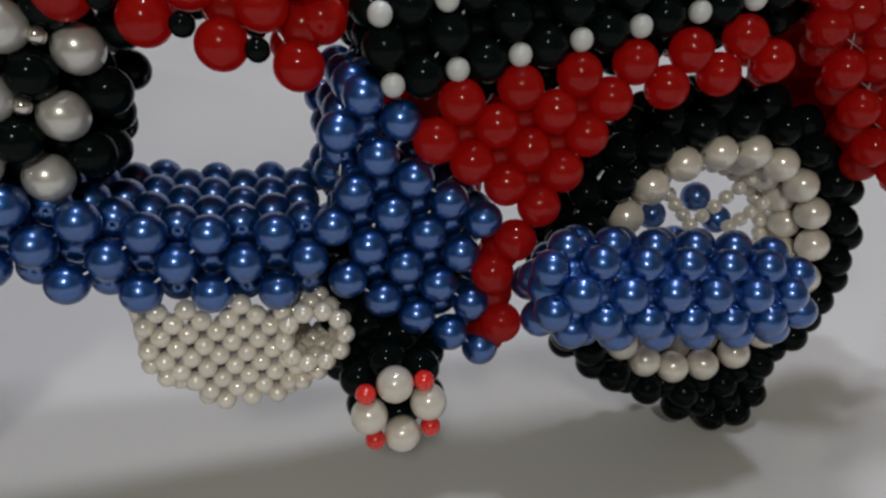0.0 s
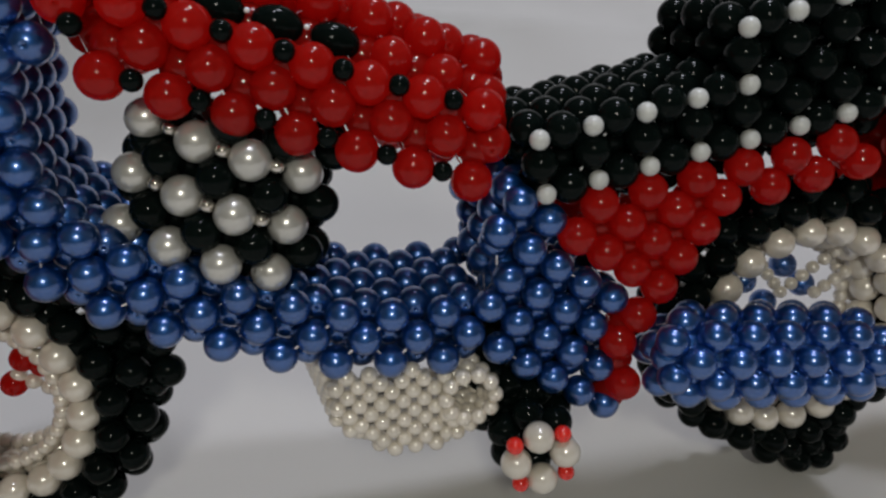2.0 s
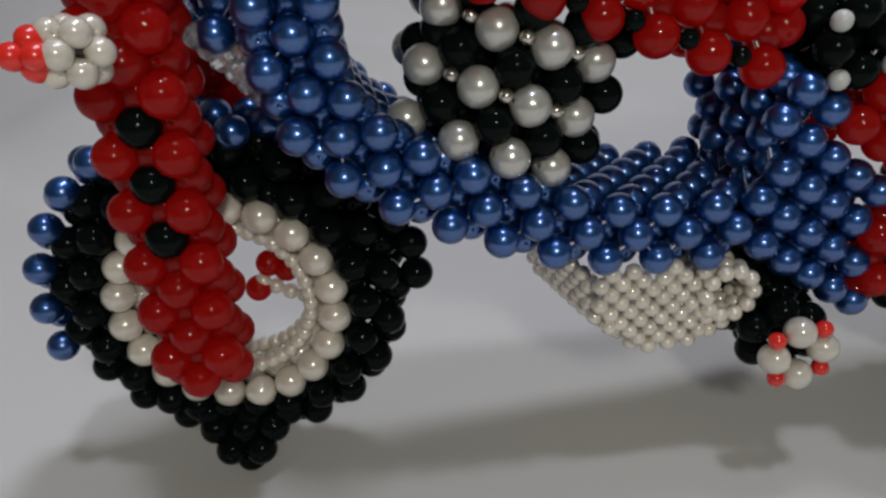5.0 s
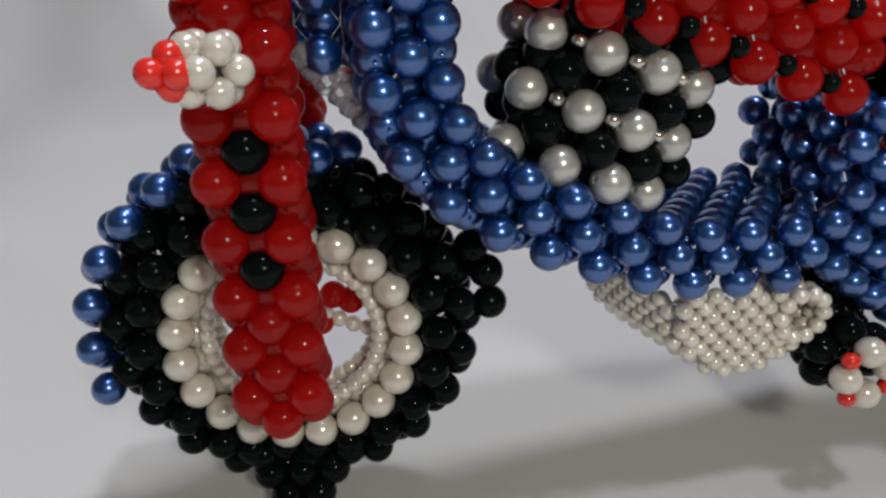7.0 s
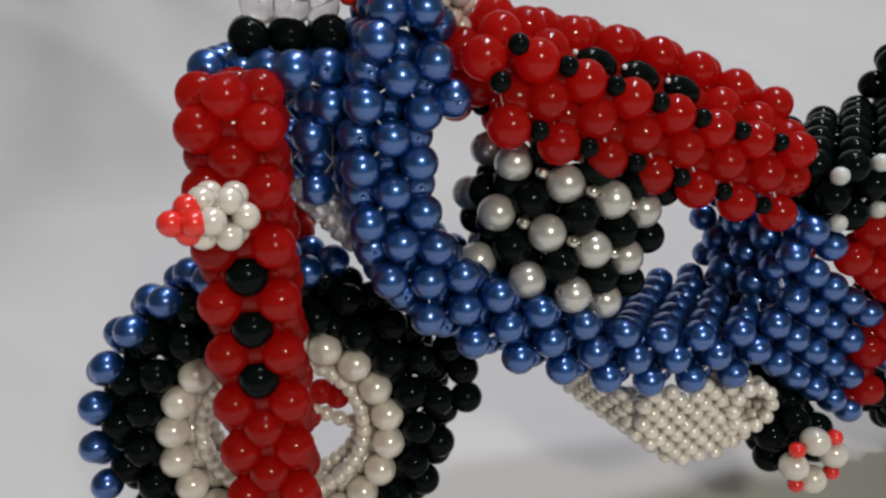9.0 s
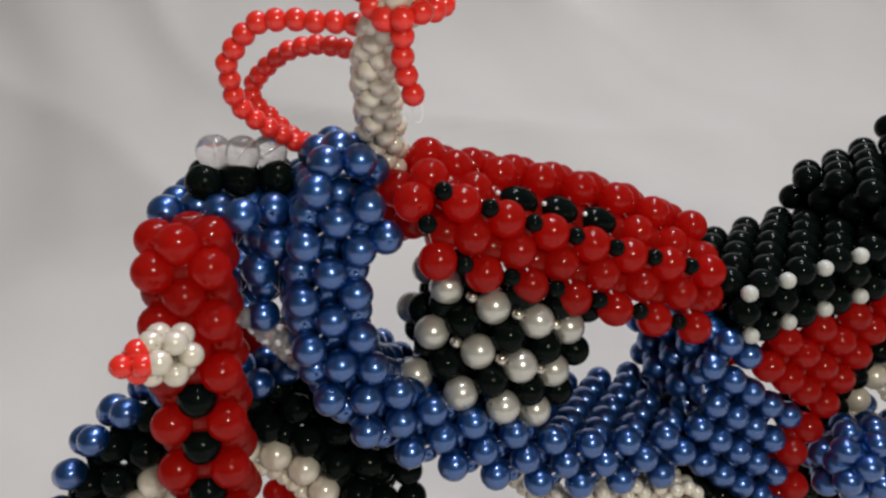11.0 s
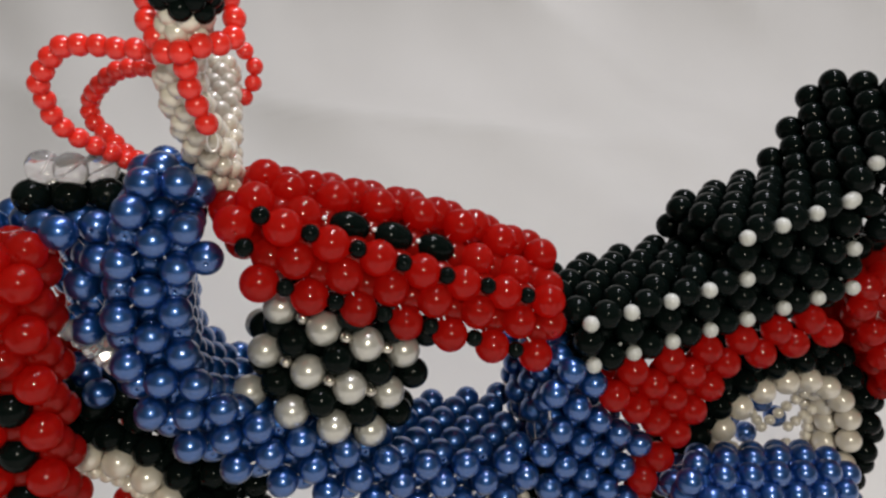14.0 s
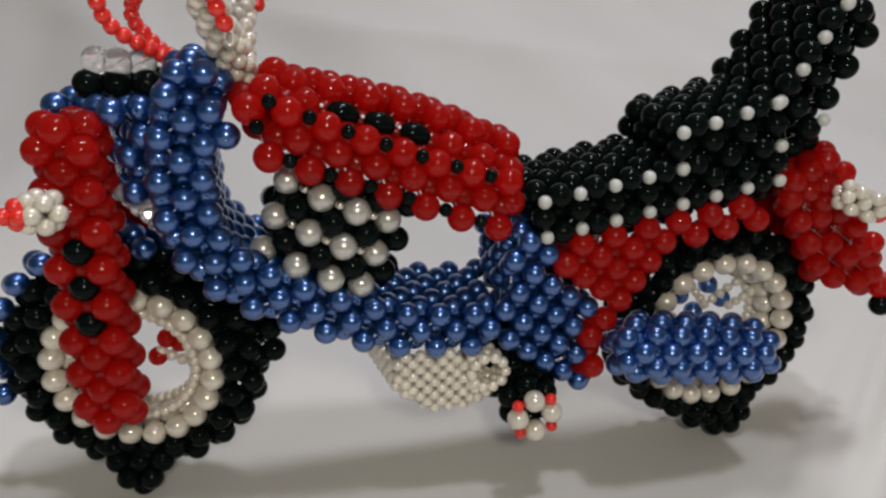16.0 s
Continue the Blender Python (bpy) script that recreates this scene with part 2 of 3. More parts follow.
def spine_tube(u, v):
    """The frame's skin: v runs up the near flank (0 to 1), over the top (to 4), down the far flank (to 5), back underneath (to 8)."""
    c = curve_at([(x, z, 0) for x, z in SPINE], u)
    t = curve_at([(x, z, 0) for x, z in SPINE], u + 0.15) - curve_at([(x, z, 0) for x, z in SPINE], u - 0.15)
    t.normalize()
    n = Vector((t.y, -t.x, 0))
    v = v % 8
    k = min(1.0, max(0.0, (u - 5.5) / 4))
    near, far = NEAR + 2.0 * k, FAR - 8.5 * k      # the neck is narrower than the deck
    if v <= 1:
        y, h = near, -0.5 + v
    elif v <= 4:
        y, h = near + (v - 1) / 3 * (far - near), 0.5
    elif v <= 5:
        y, h = far, 0.5 - (v - 4)
    else:
        y, h = far - (v - 5) / 3 * (far - near), -0.5
    p = c + n * (h * CELL)
    return Vector((p.x, y, p.y))


frame_body.net(spine_tube, 12.5, 7.5, "blue", inner=lambda p: Vector((p.x, 20, p.z)) if abs(p.y - 20) > 15 else p + Vector((0, 0.01, 0)), depth=5.5)


def panel(y, x0=23.4, z0=88.4):
    return lambda a, b: Vector((x0 + 6.6 * a - 4.4 * b, y, z0 - 4.63 * a - 6.3 * b))


for y in (NEAR, FAR):
    frame_body.lattice(panel(y), [(-1, 0, 1), (0, 0, 4), (1, 1, 4), (2, 1, 5), (3, 2, 6)], "blue", 5.2 if y < 20 else -5.2)
# post under the seat, its front face and the rear edge of the panels
frame_body.net(bilinear((21.5, NEAR, 72), (21.5, FAR, 72), (26.5, FAR, 96), (26.5, NEAR, 96), 3, 2), 3, 2, "blue", inner=lambda p: p + Vector((9, 0, 0)), depth=3.5)
frame_body.net(bilinear((49.7, NEAR, 70), (49.7, FAR, 70), (49.6, FAR, 42), (49.6, NEAR, 42), 3, 2.5), 3, 2, "blue")
# rounded top of the neck
frame_body.net(lambda u, v: Vector((-75.0 + 7.2 * u, 8 + 8.8 * v, 143.2 + 5.6 * math.sin(math.pi * min(max(u / 2, 0), 1)) * (0.7 + 0.3 * math.sin(math.pi * min(max(v / 2, 0), 1))))), 2, 2, "blue")
for x, z in ((-59.9, 129.9), (-60.6, 138.5)):
    frame_body.put((x, NEAR + 2.5, z), (0, 1, 0), "blue")
frame_body.finish(330)

# ---- red tail panels ----
fender = Piece("rear_fender", "glossy red bead side panels and tail over the rear wheel")


def red_panel(y):
    return lambda a, b: Vector((40.6 + 6.67 * a - 4.45 * b, y, 86.4 - 4.73 * a - 6.62 * b))


for y in (NEAR - 1, FAR + 1):
    fender.lattice(red_panel(y), [(-6, 5, 6), (-5, 4, 5), (-4, 3, 4), (-3, 2, 3), (-2, 1, 3), (-1, 0, 3), (0, 0, 3), (1, 3, 3), (2, 3, 3), (3, 4, 4)], "red", 3.8 if y < 20 else -3.8)
for a, b in ((3.0, 1.5), (3.5, 2.5), (4.0, 3.6)):
    fender.put(red_panel(NEAR + 2.0)(a, b), (0, 0, 1), "red", True)
# tail: a flat wedge that widens towards its rear edge
for y in (NEAR + 1, FAR - 1):
    fender.net(bilinear((118, y, 108), (134, y, 118.5), (174, y, 65.5), (141, y, 74), 3, 4), 3, 4, "red", inner=lambda p: p + Vector((0, 9 if p.y < 20 else -9, 0)), depth=4.5)
fender.net(bilinear((120, 4, 112), (120, 36, 112), (134, 36, 118), (134, 4, 118), 3, 2), 3, 2, "red")
fender.net(bilinear((134, 4, 118), (134, 36, 118), (174, 36, 66), (174, 4, 66), 3, 5), 3, 5, "red", inner=lambda p: p + Vector((-6, 0, -6)))
fender.net(bilinear((141, 4, 73), (141, 36, 73), (174, 36, 65), (174, 4, 65), 3, 3), 3, 3, "red")
fender.put((169, 2.0, 60.5), (0, 1, 0), "black", True)
fender.finish()

# ---- seat ----
seat = Piece("seat", "stepped black bead seat with small white bead dots")


def seat_base(u, v):
    """Near flank: u along from the front node, v up."""
    rise = max(0.0, v - 1) * max(0.0, u - 4)
    x = 32.7 + 11.33 * u - 1.9 * v - 0.9 * rise
    z = 96.6 + 2.15 * u + 11.5 * v + 0.7 * rise
    return x, z


def seat_side(y):
    return lambda u, v: Vector((seat_base(u, v)[0], y, seat_base(u, v)[1]))


for y in (NEAR, FAR):
    dots = (lambda a, b: "white_dot" if b in (0, 2) else None)
    seat.net(seat_side(y), 4, 1, "black", dots, inner=lambda p: Vector((p.x, 20, p.z)))
    seat.net(seat_side(y), 3, 2, "black", (lambda a, b: "white_dot" if b in (0, 4) or a in (8, 14) else None) if y == NEAR else None, u0=4, inner=lambda p: Vector((p.x, 20, p.z)))


def seat_top(u, v, h):
    x, z = seat_base(u, h)
    return Vector((x, NEAR + (FAR - NEAR) * v / 3, z + 1.5 * math.sin(math.pi * v / 3)))


seat.net(lambda u, v: seat_top(u, v, 1), 4, 3, "black", u0=0, inner=lambda p: p - Vector((0, 0, 9)))
seat.net(lambda u, v: seat_top(u, v, 2), 3, 3, "black", u0=4, inner=lambda p: p - Vector((0, 0, 9)))
seat.net(lambda u, v: seat_top(4, v, 1 + u), 1, 3, "black")
seat.net(lambda u, v: seat_top(0, v, u), 1, 3, "black")


def back_base(u, v):
    """Backrest seen from the flank: u up along it, v towards its rear."""
    return 106.5 + 5.4 * u + (15.8 - 1.0 * u) * v, 137.2 + 9.7 * u - 4.4 * v


def back_face(u, v):
    x, z = back_base(u, 0)
    return Vector((x, NEAR + (FAR - NEAR) * v / 3, z))


def back_rear(u, v):
    x, z = back_base(u, 1)
    return Vector((x, NEAR + (FAR - NEAR) * v / 3, z))


for k in range(14):
    for y in (10.0, 18.0, 26.0):
        for h in (-5.5, 1.5, 8.5) if k > 1 else (1.5, 8.5):
            seat.gaps.append((Vector((35.0 + 7.2 * k, y + 2 * (k % 2), 97.0 + h + 1.25 * k)), "black"))
seat.finish(330)

backrest = Piece("backrest", "upright black bead backrest edged with white bead dots")
UP = 3
backrest.net(back_face, UP, 3, "black", inner=lambda p: p + Vector((9, 0, -4)))
backrest.net(back_rear, UP + 1, 3, "black", u0=-1)
for y in (NEAR, FAR):
    backrest.net(lambda u, v: Vector((back_base(u, v)[0], y, back_base(u, v)[1])), UP, 1, "black", (lambda a, b: "white_dot" if b == 0 else None) if y == NEAR else None)
backrest.put((123.0, 0.2, 131.2), (0, 0, 1), "white_dot", True)
backrest.finish()

# ---- fuel tank ----
tank = Piece("fuel_tank", "glossy red bead fuel tank with small black bead dots")


def tank_skin(u, v):
    """u along from the neck, v up the near flank (0 to 1), in over the shoulder (2), across the top (3) and down (5)."""
    hx, hz = -38.5 + 10.35 * u, 134.2 - 4.25 * u + 0.12 * u * u    # shoulder seam
    lx, lz = -43.9 + 11.0 * u, 121.4 - 4.1 * u                     # lower seam
    hx, lx = hx + 3.0 * max(0.0, u - 5), lx + 2.0 * max(0.0, u - 5)
    side = v if v <= 2.5 else 5 - v
    bulge = math.sin(math.pi * min(max((u + 0.6) / 7.4, 0), 1))
    if side <= 1:
        x, z, y = lx + (hx - lx) * side, lz + (hz - lz) * side, NEAR + 0.5
        z += (1.5 + 0.6 * math.cos(2 * math.pi * u)) * (1 - side)
    elif side <= 2:
        s = side - 1
        x, z, y = hx - 3.5 * s + 6.0 * s * s, hz + (5.2 + 5.8 * bulge) * s, NEAR + 0.5 + 11.5 * s
    else:
        x, z, y = hx + 2.5, hz + 5.2 + 5.8 * bulge + 1.0 * (side - 2), NEAR + 12.0
        y = y + (side - 2) * (40.0 - 2 * y)
    if v > 2.5:
        y = 40.0 - y
    return Vector((x, y, z))


def tank_bead(a, b):
    if (a, b) == (-2, 1):
        return "black_dot"
    if b in (0, 10) and not -2 < a < 12:
        return None
    return "black_oval" if b == 3 and a in (2, 4, 6) else "red_big"


tank.net(tank_skin, 6.5, 5, tank_bead, lambda a, b: "black_dot" if b in (2, 8) or (b in (0, 10) and -1 < a < 11) else None, u0=-1, inner=lambda p: Vector((p.x, 20, p.z - 6)), depth=3.6, lining="red")
# short pale stitches between the long black beads
for u in (0.42, 1.5, 2.5):
    tank.put(tank_skin(u, 1.5) + Vector((0, -3.0, 1.2)), (1, 0, -0.4), "white_stitch", True)
tank.strand([(-54, 5, 137), (-55, 20, 138.5), (-54, 35, 137)], "red_big", 9.6)
tank.strand([(-52, 14, 131), (-53, 20, 132), (-53, 34, 131)], "red_big", 9.6)
tank.strand([(22, 6, 107), (24, 20, 110), (22, 34, 107)], "red_big", 9.6)
tank.strand([(22, 9, 116), (24, 20, 118), (22, 31, 116)], "red_big", 9.6)
tank.finish()

# ---- engine ----
engine = Piece("engine", "black and white pearl bead engine block with silver seed beads")


def engine_front(y):
    """Pearls and black beads in turn, the rim of the block drawn in."""
    def fn(a, b):
        x = -29.8 + 4.95 * a - 2.05 * b
        z = 96.9 - 1.9 * a - 5.15 * b
        deep = 2.9 * (abs(a) / 2) ** 1.55 + 0.5 * max(0.0, abs(b) - 1.0)
        return Vector((x - 0.1 * deep * (1 if a > 0 else -1), y + (1 if y < 20 else -1) * deep, z))
    return fn


for y in (NEAR, FAR):
    fn = engine_front(y)
    for b in range(-3, 4):
        for a in range(-5, 5):
            if (a + b) % 2 and -4 < a < 3 and -3 < b < 3:
                engine.gaps.append((fn(a, b) + Vector((0, 6.5 if y < 20 else -6.5, 0)), "black"))
            if (a + b) % 2 == 0 and -4.5 < a < (3.5 if b < 2 else 2.5) and not (b == 3 and abs(a + 1) > 2):
                p = fn(a, b)
                engine.put(p, fn(a + 1, b) - p, "pearl" if b % 2 == 0 else "black", y < 20 and b < 3)
                if b in (-2, 0) and -5 < a < 2:
                    q = fn(a + 1, b)
                    engine.put(q + Vector((0, -1.2 if y < 20 else 1.2, 0.5)), q - p, "silver_dot", True)


def engine_wall(u, v):
    w = 2 * math.pi * u / 7
    return Vector((-32 + 16.5 * math.cos(w) - 3 * math.sin(w), 13 + 14 * v, 96.5 + 13.5 * math.sin(w) - 5.5 * math.cos(w)))


engine.net(engine_wall, 6.5, 1, "black")
engine.finish()


# ---- wheels ----
def wheel(name, label, hub, turn, width, count, rim, phase, foot, fender_arc=None, spokes="cream_seed"):
    """A wheel: pearl rim, black tyre, spokes, and a pointed black foot under it. turn: degrees by which it is steered."""
    w = Piece(name, label)
    rot = Matrix.Rotation(radians(turn), 3, "Z")

    def at(r, k, y, n=count):
        a = 2 * math.pi * k / n + radians(phase)
        if r > rim + 8:
            r -= squash * max(0.0, -math.sin(a)) ** 2
        return Vector(hub) + rot @ Vector((r * math.cos(a), y, r * math.sin(a)))

    h = width / 2
    squash = max(0.0, rim - 22.5) * (0.5 if foot < 0 else 1.0)
    grow = 0.6 if foot < 0 else -1.3     # how far the tread stands out
    for k in range(count):
        tangent = at(rim, k + 0.3, 0) - at(rim, k - 0.3, 0)
        for y in (-h, h):
            w.put(at(rim, k, y), tangent, "cream")
            w.put(at(rim + 7.0, k + 0.5, y * 1.08), tangent, "black")
            w.lines.append((at(rim, k, y), at(rim, k + 1, y)))
        w.gaps += [(at(rim + 4.0, k, y), "black") for y in (-h * 0.55, h * 0.55)] + [(at(rim + 8.5, k, y), "black") for y in (-h * 0.7, 0, h * 0.7)]
        w.put(at(rim - 2.5, k + 0.5, 0), rot @ Vector((0, 1, 0)), "cream")
        for y, off in ((-4.5, 0.25), (-4.5, 0.75), (4.5, 0.0), (4.5, 0.5)) if not spokes else ((4.5, 0.0), (4.5, 0.5)):
            w.put(at(rim - 6.2, k + off, y), tangent, "rim_seed", True)
        for y in (-h * 0.75, h * 0.75):
            w.put(at(rim + 12.0 + grow, k, y), tangent, "black")
        w.put(at(rim + 13.2 + grow, k + 0.5, 0), rot @ Vector((0, 1, 0)), "black")
    if spokes:
        for flip in (1, -1):
            for a, b in (((-11.5, 19), (-2.3, 7.8)), ((-2.3, 7.8), (12.5, 18.2)), ((8.5, 6.3), (22.5, 15)), ((-22, 8), (-9, 0))):
                w.strand([Vector(hub) + flip * Vector((a[0], 0, a[1])), Vector(hub) + flip * Vector((b[0], 0, b[1]))], spokes, 3.4)
        for x, z in ((4.7, 11.3), (-7.3, 7.5), (11.7, 4.6), (0, 0)):
            w.put(Vector(hub) + Vector((x, 9.5, z)), (0, 1, 0), "blue")
    else:
        for x, z in ((9.2, 6.4), (13.2, 4.6), (5.6, 0.0)):
            w.put(Vector(hub) + Vector((x, 0, z)), (0, 1, 0), "red_hub", True)
        w.strand([Vector(hub) + Vector((7, 0, 2)), Vector(hub) + Vector((13, 0, -2)), Vector(hub) + Vector((20, 0, -5))], "rim_seed", 3.6)
    base = Vector((hub[0] + foot, hub[1] - (6.5 if foot < 0 else 1.5), 0))
    if foot > 0:
        for y in (-5.5, 0, 5.5):
            for z, x0, n in ((20.5, -20, 6), (14.5, -13.5, 5), (9.2, -4.5, 4), (4.2, 6.5, 2)):
                for k in range(n):
                    w.put((hub[0] + 2 + x0 + 7.4 * k + (3.5 if y == 0 else 0), hub[1] + y, z + (0.5 if y == 0 else 0)), (0, 1, 0), "black")
    for z, n, back in ((20.0, 4, 4.5), (14.0, 3, 2.0), (8.8, 2, 0.0), (4.0, 1, 0.0)) if foot < 0 else ((3.9, 1, 0.0),):
        for k in range(n):
            for y in (-4, 4):
                w.put(base + rot @ Vector(((k - (n - 1) / 2) * 7.6, back + y * (1.2 if n > 1 else 0.55), z)), (0, 1, 0), "black", True)
    if fender_arc:
        for deg, r in ((16, 46.0), (6, 45.5), (25, 45.0)):
            w.put(Vector(hub) + rot @ Vector((r * math.cos(radians(deg)), -3, r * math.sin(radians(deg)))), rot @ Vector((0, 1, 0)), "black", True)
        f = Piece("front_fender", "blue pearl bead mudguard over the front wheel")
        lo, step, n = fender_arc
        for k in range(n):
            for y, r, off in ((-7.0, 43.2, 0.0), (0.0, 44.5, 0.5), (7.0, 43.2, 0.0)):
                a = radians(lo - step * (k + off))
                f.put(Vector(hub) + rot @ Vector((r * math.cos(a), y, r * math.sin(a))), rot @ Vector((-math.sin(a), 0, math.cos(a))), "blue", True)
        f.finish()
    w.finish(330)


wheel("rear_wheel", "black bead tyre on a cream pearl rim with seed bead spokes", (109.6, 20.5, 49.2), 0, 14, 20, 27.7, 5, 15.4)
wheel("front_wheel", "black bead tyre on a cream pearl rim, steered aside", (-95.7, 33.8, 48.8), -10.3, 14, 20, 25.6, 9, -2.4, (192.5, 14.3, 9), None)

# ---- fork ----
STEER = Matrix.Rotation(radians(-10.5), 3, "Z")


def steered(x, y, z):
    return Vector((-101, 5, 0)) + STEER @ Vector((x + 101, y - 5, z))


def leg(name, label, y, low):
    f = Piece(name, label)
    top = 8

    def fn(u, v):
        # v round the square section: front 0 to 1, side to 2, back to 3
        sx, sy = ((-0.5 + v, 0) if v <= 1 else (0.5, v - 1) if v <= 2 else (2.5 - v, 1) if v <= 3 else (-0.5, 4 - v))
        return steered(-100.9 + sx * 10.8, y + sy * 10.0, 44.6 + u * 11.0)
    f.net(fn, top - low, 3.5, lambda a, b: "black" if b == 1 and a in (6, 8, 10) and y < 20 else "red", inner=lambda p: steered(-100.9, y + 5, p.z), depth=3.0, lining="red", u0=low)
    f.put(steered(-95.6, y + 1, 132.8), (1, 0, 0), "red")
    f.put(steered(-105.8, y + 2, 133.5), (1, 0, 0), "red")
    f.finish()


leg("fork_leg", "glossy red bead fork leg with three black beads", 5.0, 0)
leg("fork_leg", "glossy red bead fork leg behind the wheel", 48.0, 2)

crown = Piece("fork_crown", "blue pearl bead steering head behind the fork")
crown.net(lambda u, v: steered(-106 + 11 * u, 12 + 11.3 * v, 136.0), 2, 3, "blue")
crown.net(lambda u, v: steered(-106 + 11 * u, 12 + 33.9 * v, 136.0), 2, 1, "blue")
crown.net(lambda u, v: steered(-92, 16 + 9.5 * v, 113 + 10.5 * u), 2, 2, "blue", inner=lambda p: p + Vector((2, 6, 0)), depth=4.5)
crown.net(lambda u, v: steered(-84, 16 + 9.5 * v, 113 + 10.5 * u), 2, 2, "blue", inner=lambda p: p + Vector((2, 6, 0)), depth=4.5)
crown.net(lambda u, v: steered(-92 + 8 * v, 16, 113 + 10.5 * u), 2, 1, "blue", inner=lambda p: p + Vector((2, 6, 0)), depth=4.5)
crown.finish()

dash = Piece("instrument_cluster", "black bead dials topped with clear crystal beads")
for k in range(3):
    dash.put((-95.5 + 7.6 * k, 21 - 0.5 * k, 141.5), (0, 1, 0), "black")
    dash.put((-95.0 + 7.6 * k, 30 - 0.5 * k, 141.5), (0, 1, 0), "black")
    dash.put((-92.8 + 5.8 * k, 23 - 1.5 * (k == 1), 147.6 - 0.4 * k), (0.3 * k, 1, 0.2), "clear", True)
dash.finish()

crystals = Piece("crystal_trim", "clear crystal bead strip behind the fork")
for k in range(6):
    crystals.put((-89.5 + 2.0 * k, 13.0, 113.0 - 2.3 * k), (1, 0, 0.6), "clear_small", True)
    crystals.put((-86.8 + 2.0 * k, 15.0, 113.6 - 2.3 * k), (1, 0.3, -0.5), "clear_small", True)
crystals.finish()

# ---- turn signals ----
def signal(name, label, base, way, rows, cell=7.2):
    """Woven cubes in a row along way from base, then a scarlet cross with one bead at its tip."""
    s = Piece(name, label)
    way = Vector(way).normalized()
    side = way.cross(Vector((0, 0, 1))).normalized()
    up = side.cross(way)

    def at(a, b, c):
        return Vector(base) + way * (a * cell) + side * (b * cell / 2) + up * (c * cell / 2)
    for k in range(rows + 1):
        for b, c in ((1, 0), (-1, 0), (0, 1), (0, -1)):
            s.put(at(k, b, c), side * c + up * b, "ivory_mid", True)
            s.lines.append((at(k, b, c), at(k, c, b)))
        if k < rows:
            for b in (-1, 1):
                for c in (-1, 1):
                    s.put(at(k + 0.5, b, c), way, "ivory_mid", True)
                    s.lines.append((at(k, b, 0), at(k + 0.5, b, c)))
    for b, c in ((1, 0), (-1, 0), (0, 1), (0, -1)):
        s.put(at(rows + 0.42, 0.68 * b, 0.68 * c), way, "scarlet_mid", True)
    s.put(at(rows + 0.9, 0, 0), way, "scarlet_mid", True)
    s.finish()


signal("turn_signal", "ivory bead lamp with a scarlet bead tip on the fork", (-101.4, -6.4, 115.2), (-0.86, -0.5, 0.08), 1, 5.9)
signal("tail_light", "ivory bead tail lamp with a scarlet bead tip", (134.5, -3.5, 107.0), (0.9, -0.3, -0.35), 2, 6.0)

# ---- handlebar ----
bar = Piece("handlebar", "ivory bead handlebar of two leaning tubes")


def tube(piece, points, radius, kind, rows, around):
    pts = [Vector(p) for p in points]
    for k in range(rows):
        u = k / (rows - 1) * (len(pts) - 1)
        c = curve_at(pts, u)
        t = (curve_at(pts, u + 0.05) - curve_at(pts, u - 0.05)).normalized()
        s = t.cross(Vector((0.3, 1, 0.1))).normalized()
        o = t.cross(s)
        rad = radius(u) if callable(radius) else radius
        for j in range(around):
            a = 2 * math.pi * (j + 0.5 * (k % 2)) / around
            piece.put(c + (s * math.cos(a) + o * math.sin(a)) * rad, t, kind, True)


tube(bar, [(-56, 22, 144), (-59, 11, 155), (-61.5, 1, 165), (-61, -7, 173), (-59.8, -11, 178)], lambda u: 3.7 - 0.33 * u, "ivory", 16, 5)
tube(bar, [(-56.5, 26, 144), (-55.2, 35, 157), (-54.6, 43, 168)], lambda u: 3.4 - 0.4 * u, "ivory", 11, 5)
tube(bar, [(-60.2, -10, 174.5), (-59.2, -12.6, 179.5)], 2.9, "ivory", 3, 6)
bar.finish()

grip = Piece("hand_grip", "rounded black bead hand grip")
tube(grip, [(-59.0, -13.5, 181.8), (-58.4, -15.0, 184.2), (-57.6, -16.5, 186.4)], lambda u: 4.4 - 0.5 * u, "black_small", 4, 7)
tube(grip, [(-59.0, -14, 182.5), (-58.4, -15.5, 185), (-57.6, -17.0, 187.4)], 1.8, "black_small", 3, 4)
for q in ((-53.0, -16, 185.6), (-51.6, -16.5, 187.0), (-52.8, -18.5, 187.6)):
    grip.put(q, (1, 0, 0), "black_small", True)
grip.finish()

cables = Piece("control_cable", "scarlet bead strands looping from the handlebar")
cables.strand([(-62.8, -4.0, 171.6), (-67.1, -1.6, 172.7), (-72.6, 0.7, 173.1), (-78.7, 3.1, 173.6), (-83.4, 5.5, 172.6), (-86.7, 7.8, 169.0), (-88.7, 10.2, 166.0), (-88.2, 12.5, 162.2), (-87.1, 14.9, 157.8), (-83.4, 17.3, 154.0), (-79.4, 19.6, 151.4), (-74.9, 22.0, 148.2), (-70.0, 24.0, 145.0)], "scarlet", 3.7)
cables.strand([(-65.1, 14.0, 168.3), (-70.7, 18.2, 169.1), (-76.8, 22.5, 167.5), (-81.3, 26.8, 163.6), (-83.7, 31.0, 159.9), (-82.7, 28.8, 156.6), (-80.2, 26.5, 154.2), (-76.7, 24.2, 150.6), (-73.7, 22.0, 149.0)], "scarlet", 3.4)
cables.strand([(-59.8, -13.5, 170.2), (-59.5, -12.0, 166.6), (-58.3, -10.5, 163.0), (-57.2, -9.5, 160.2)], "scarlet", 3.6)
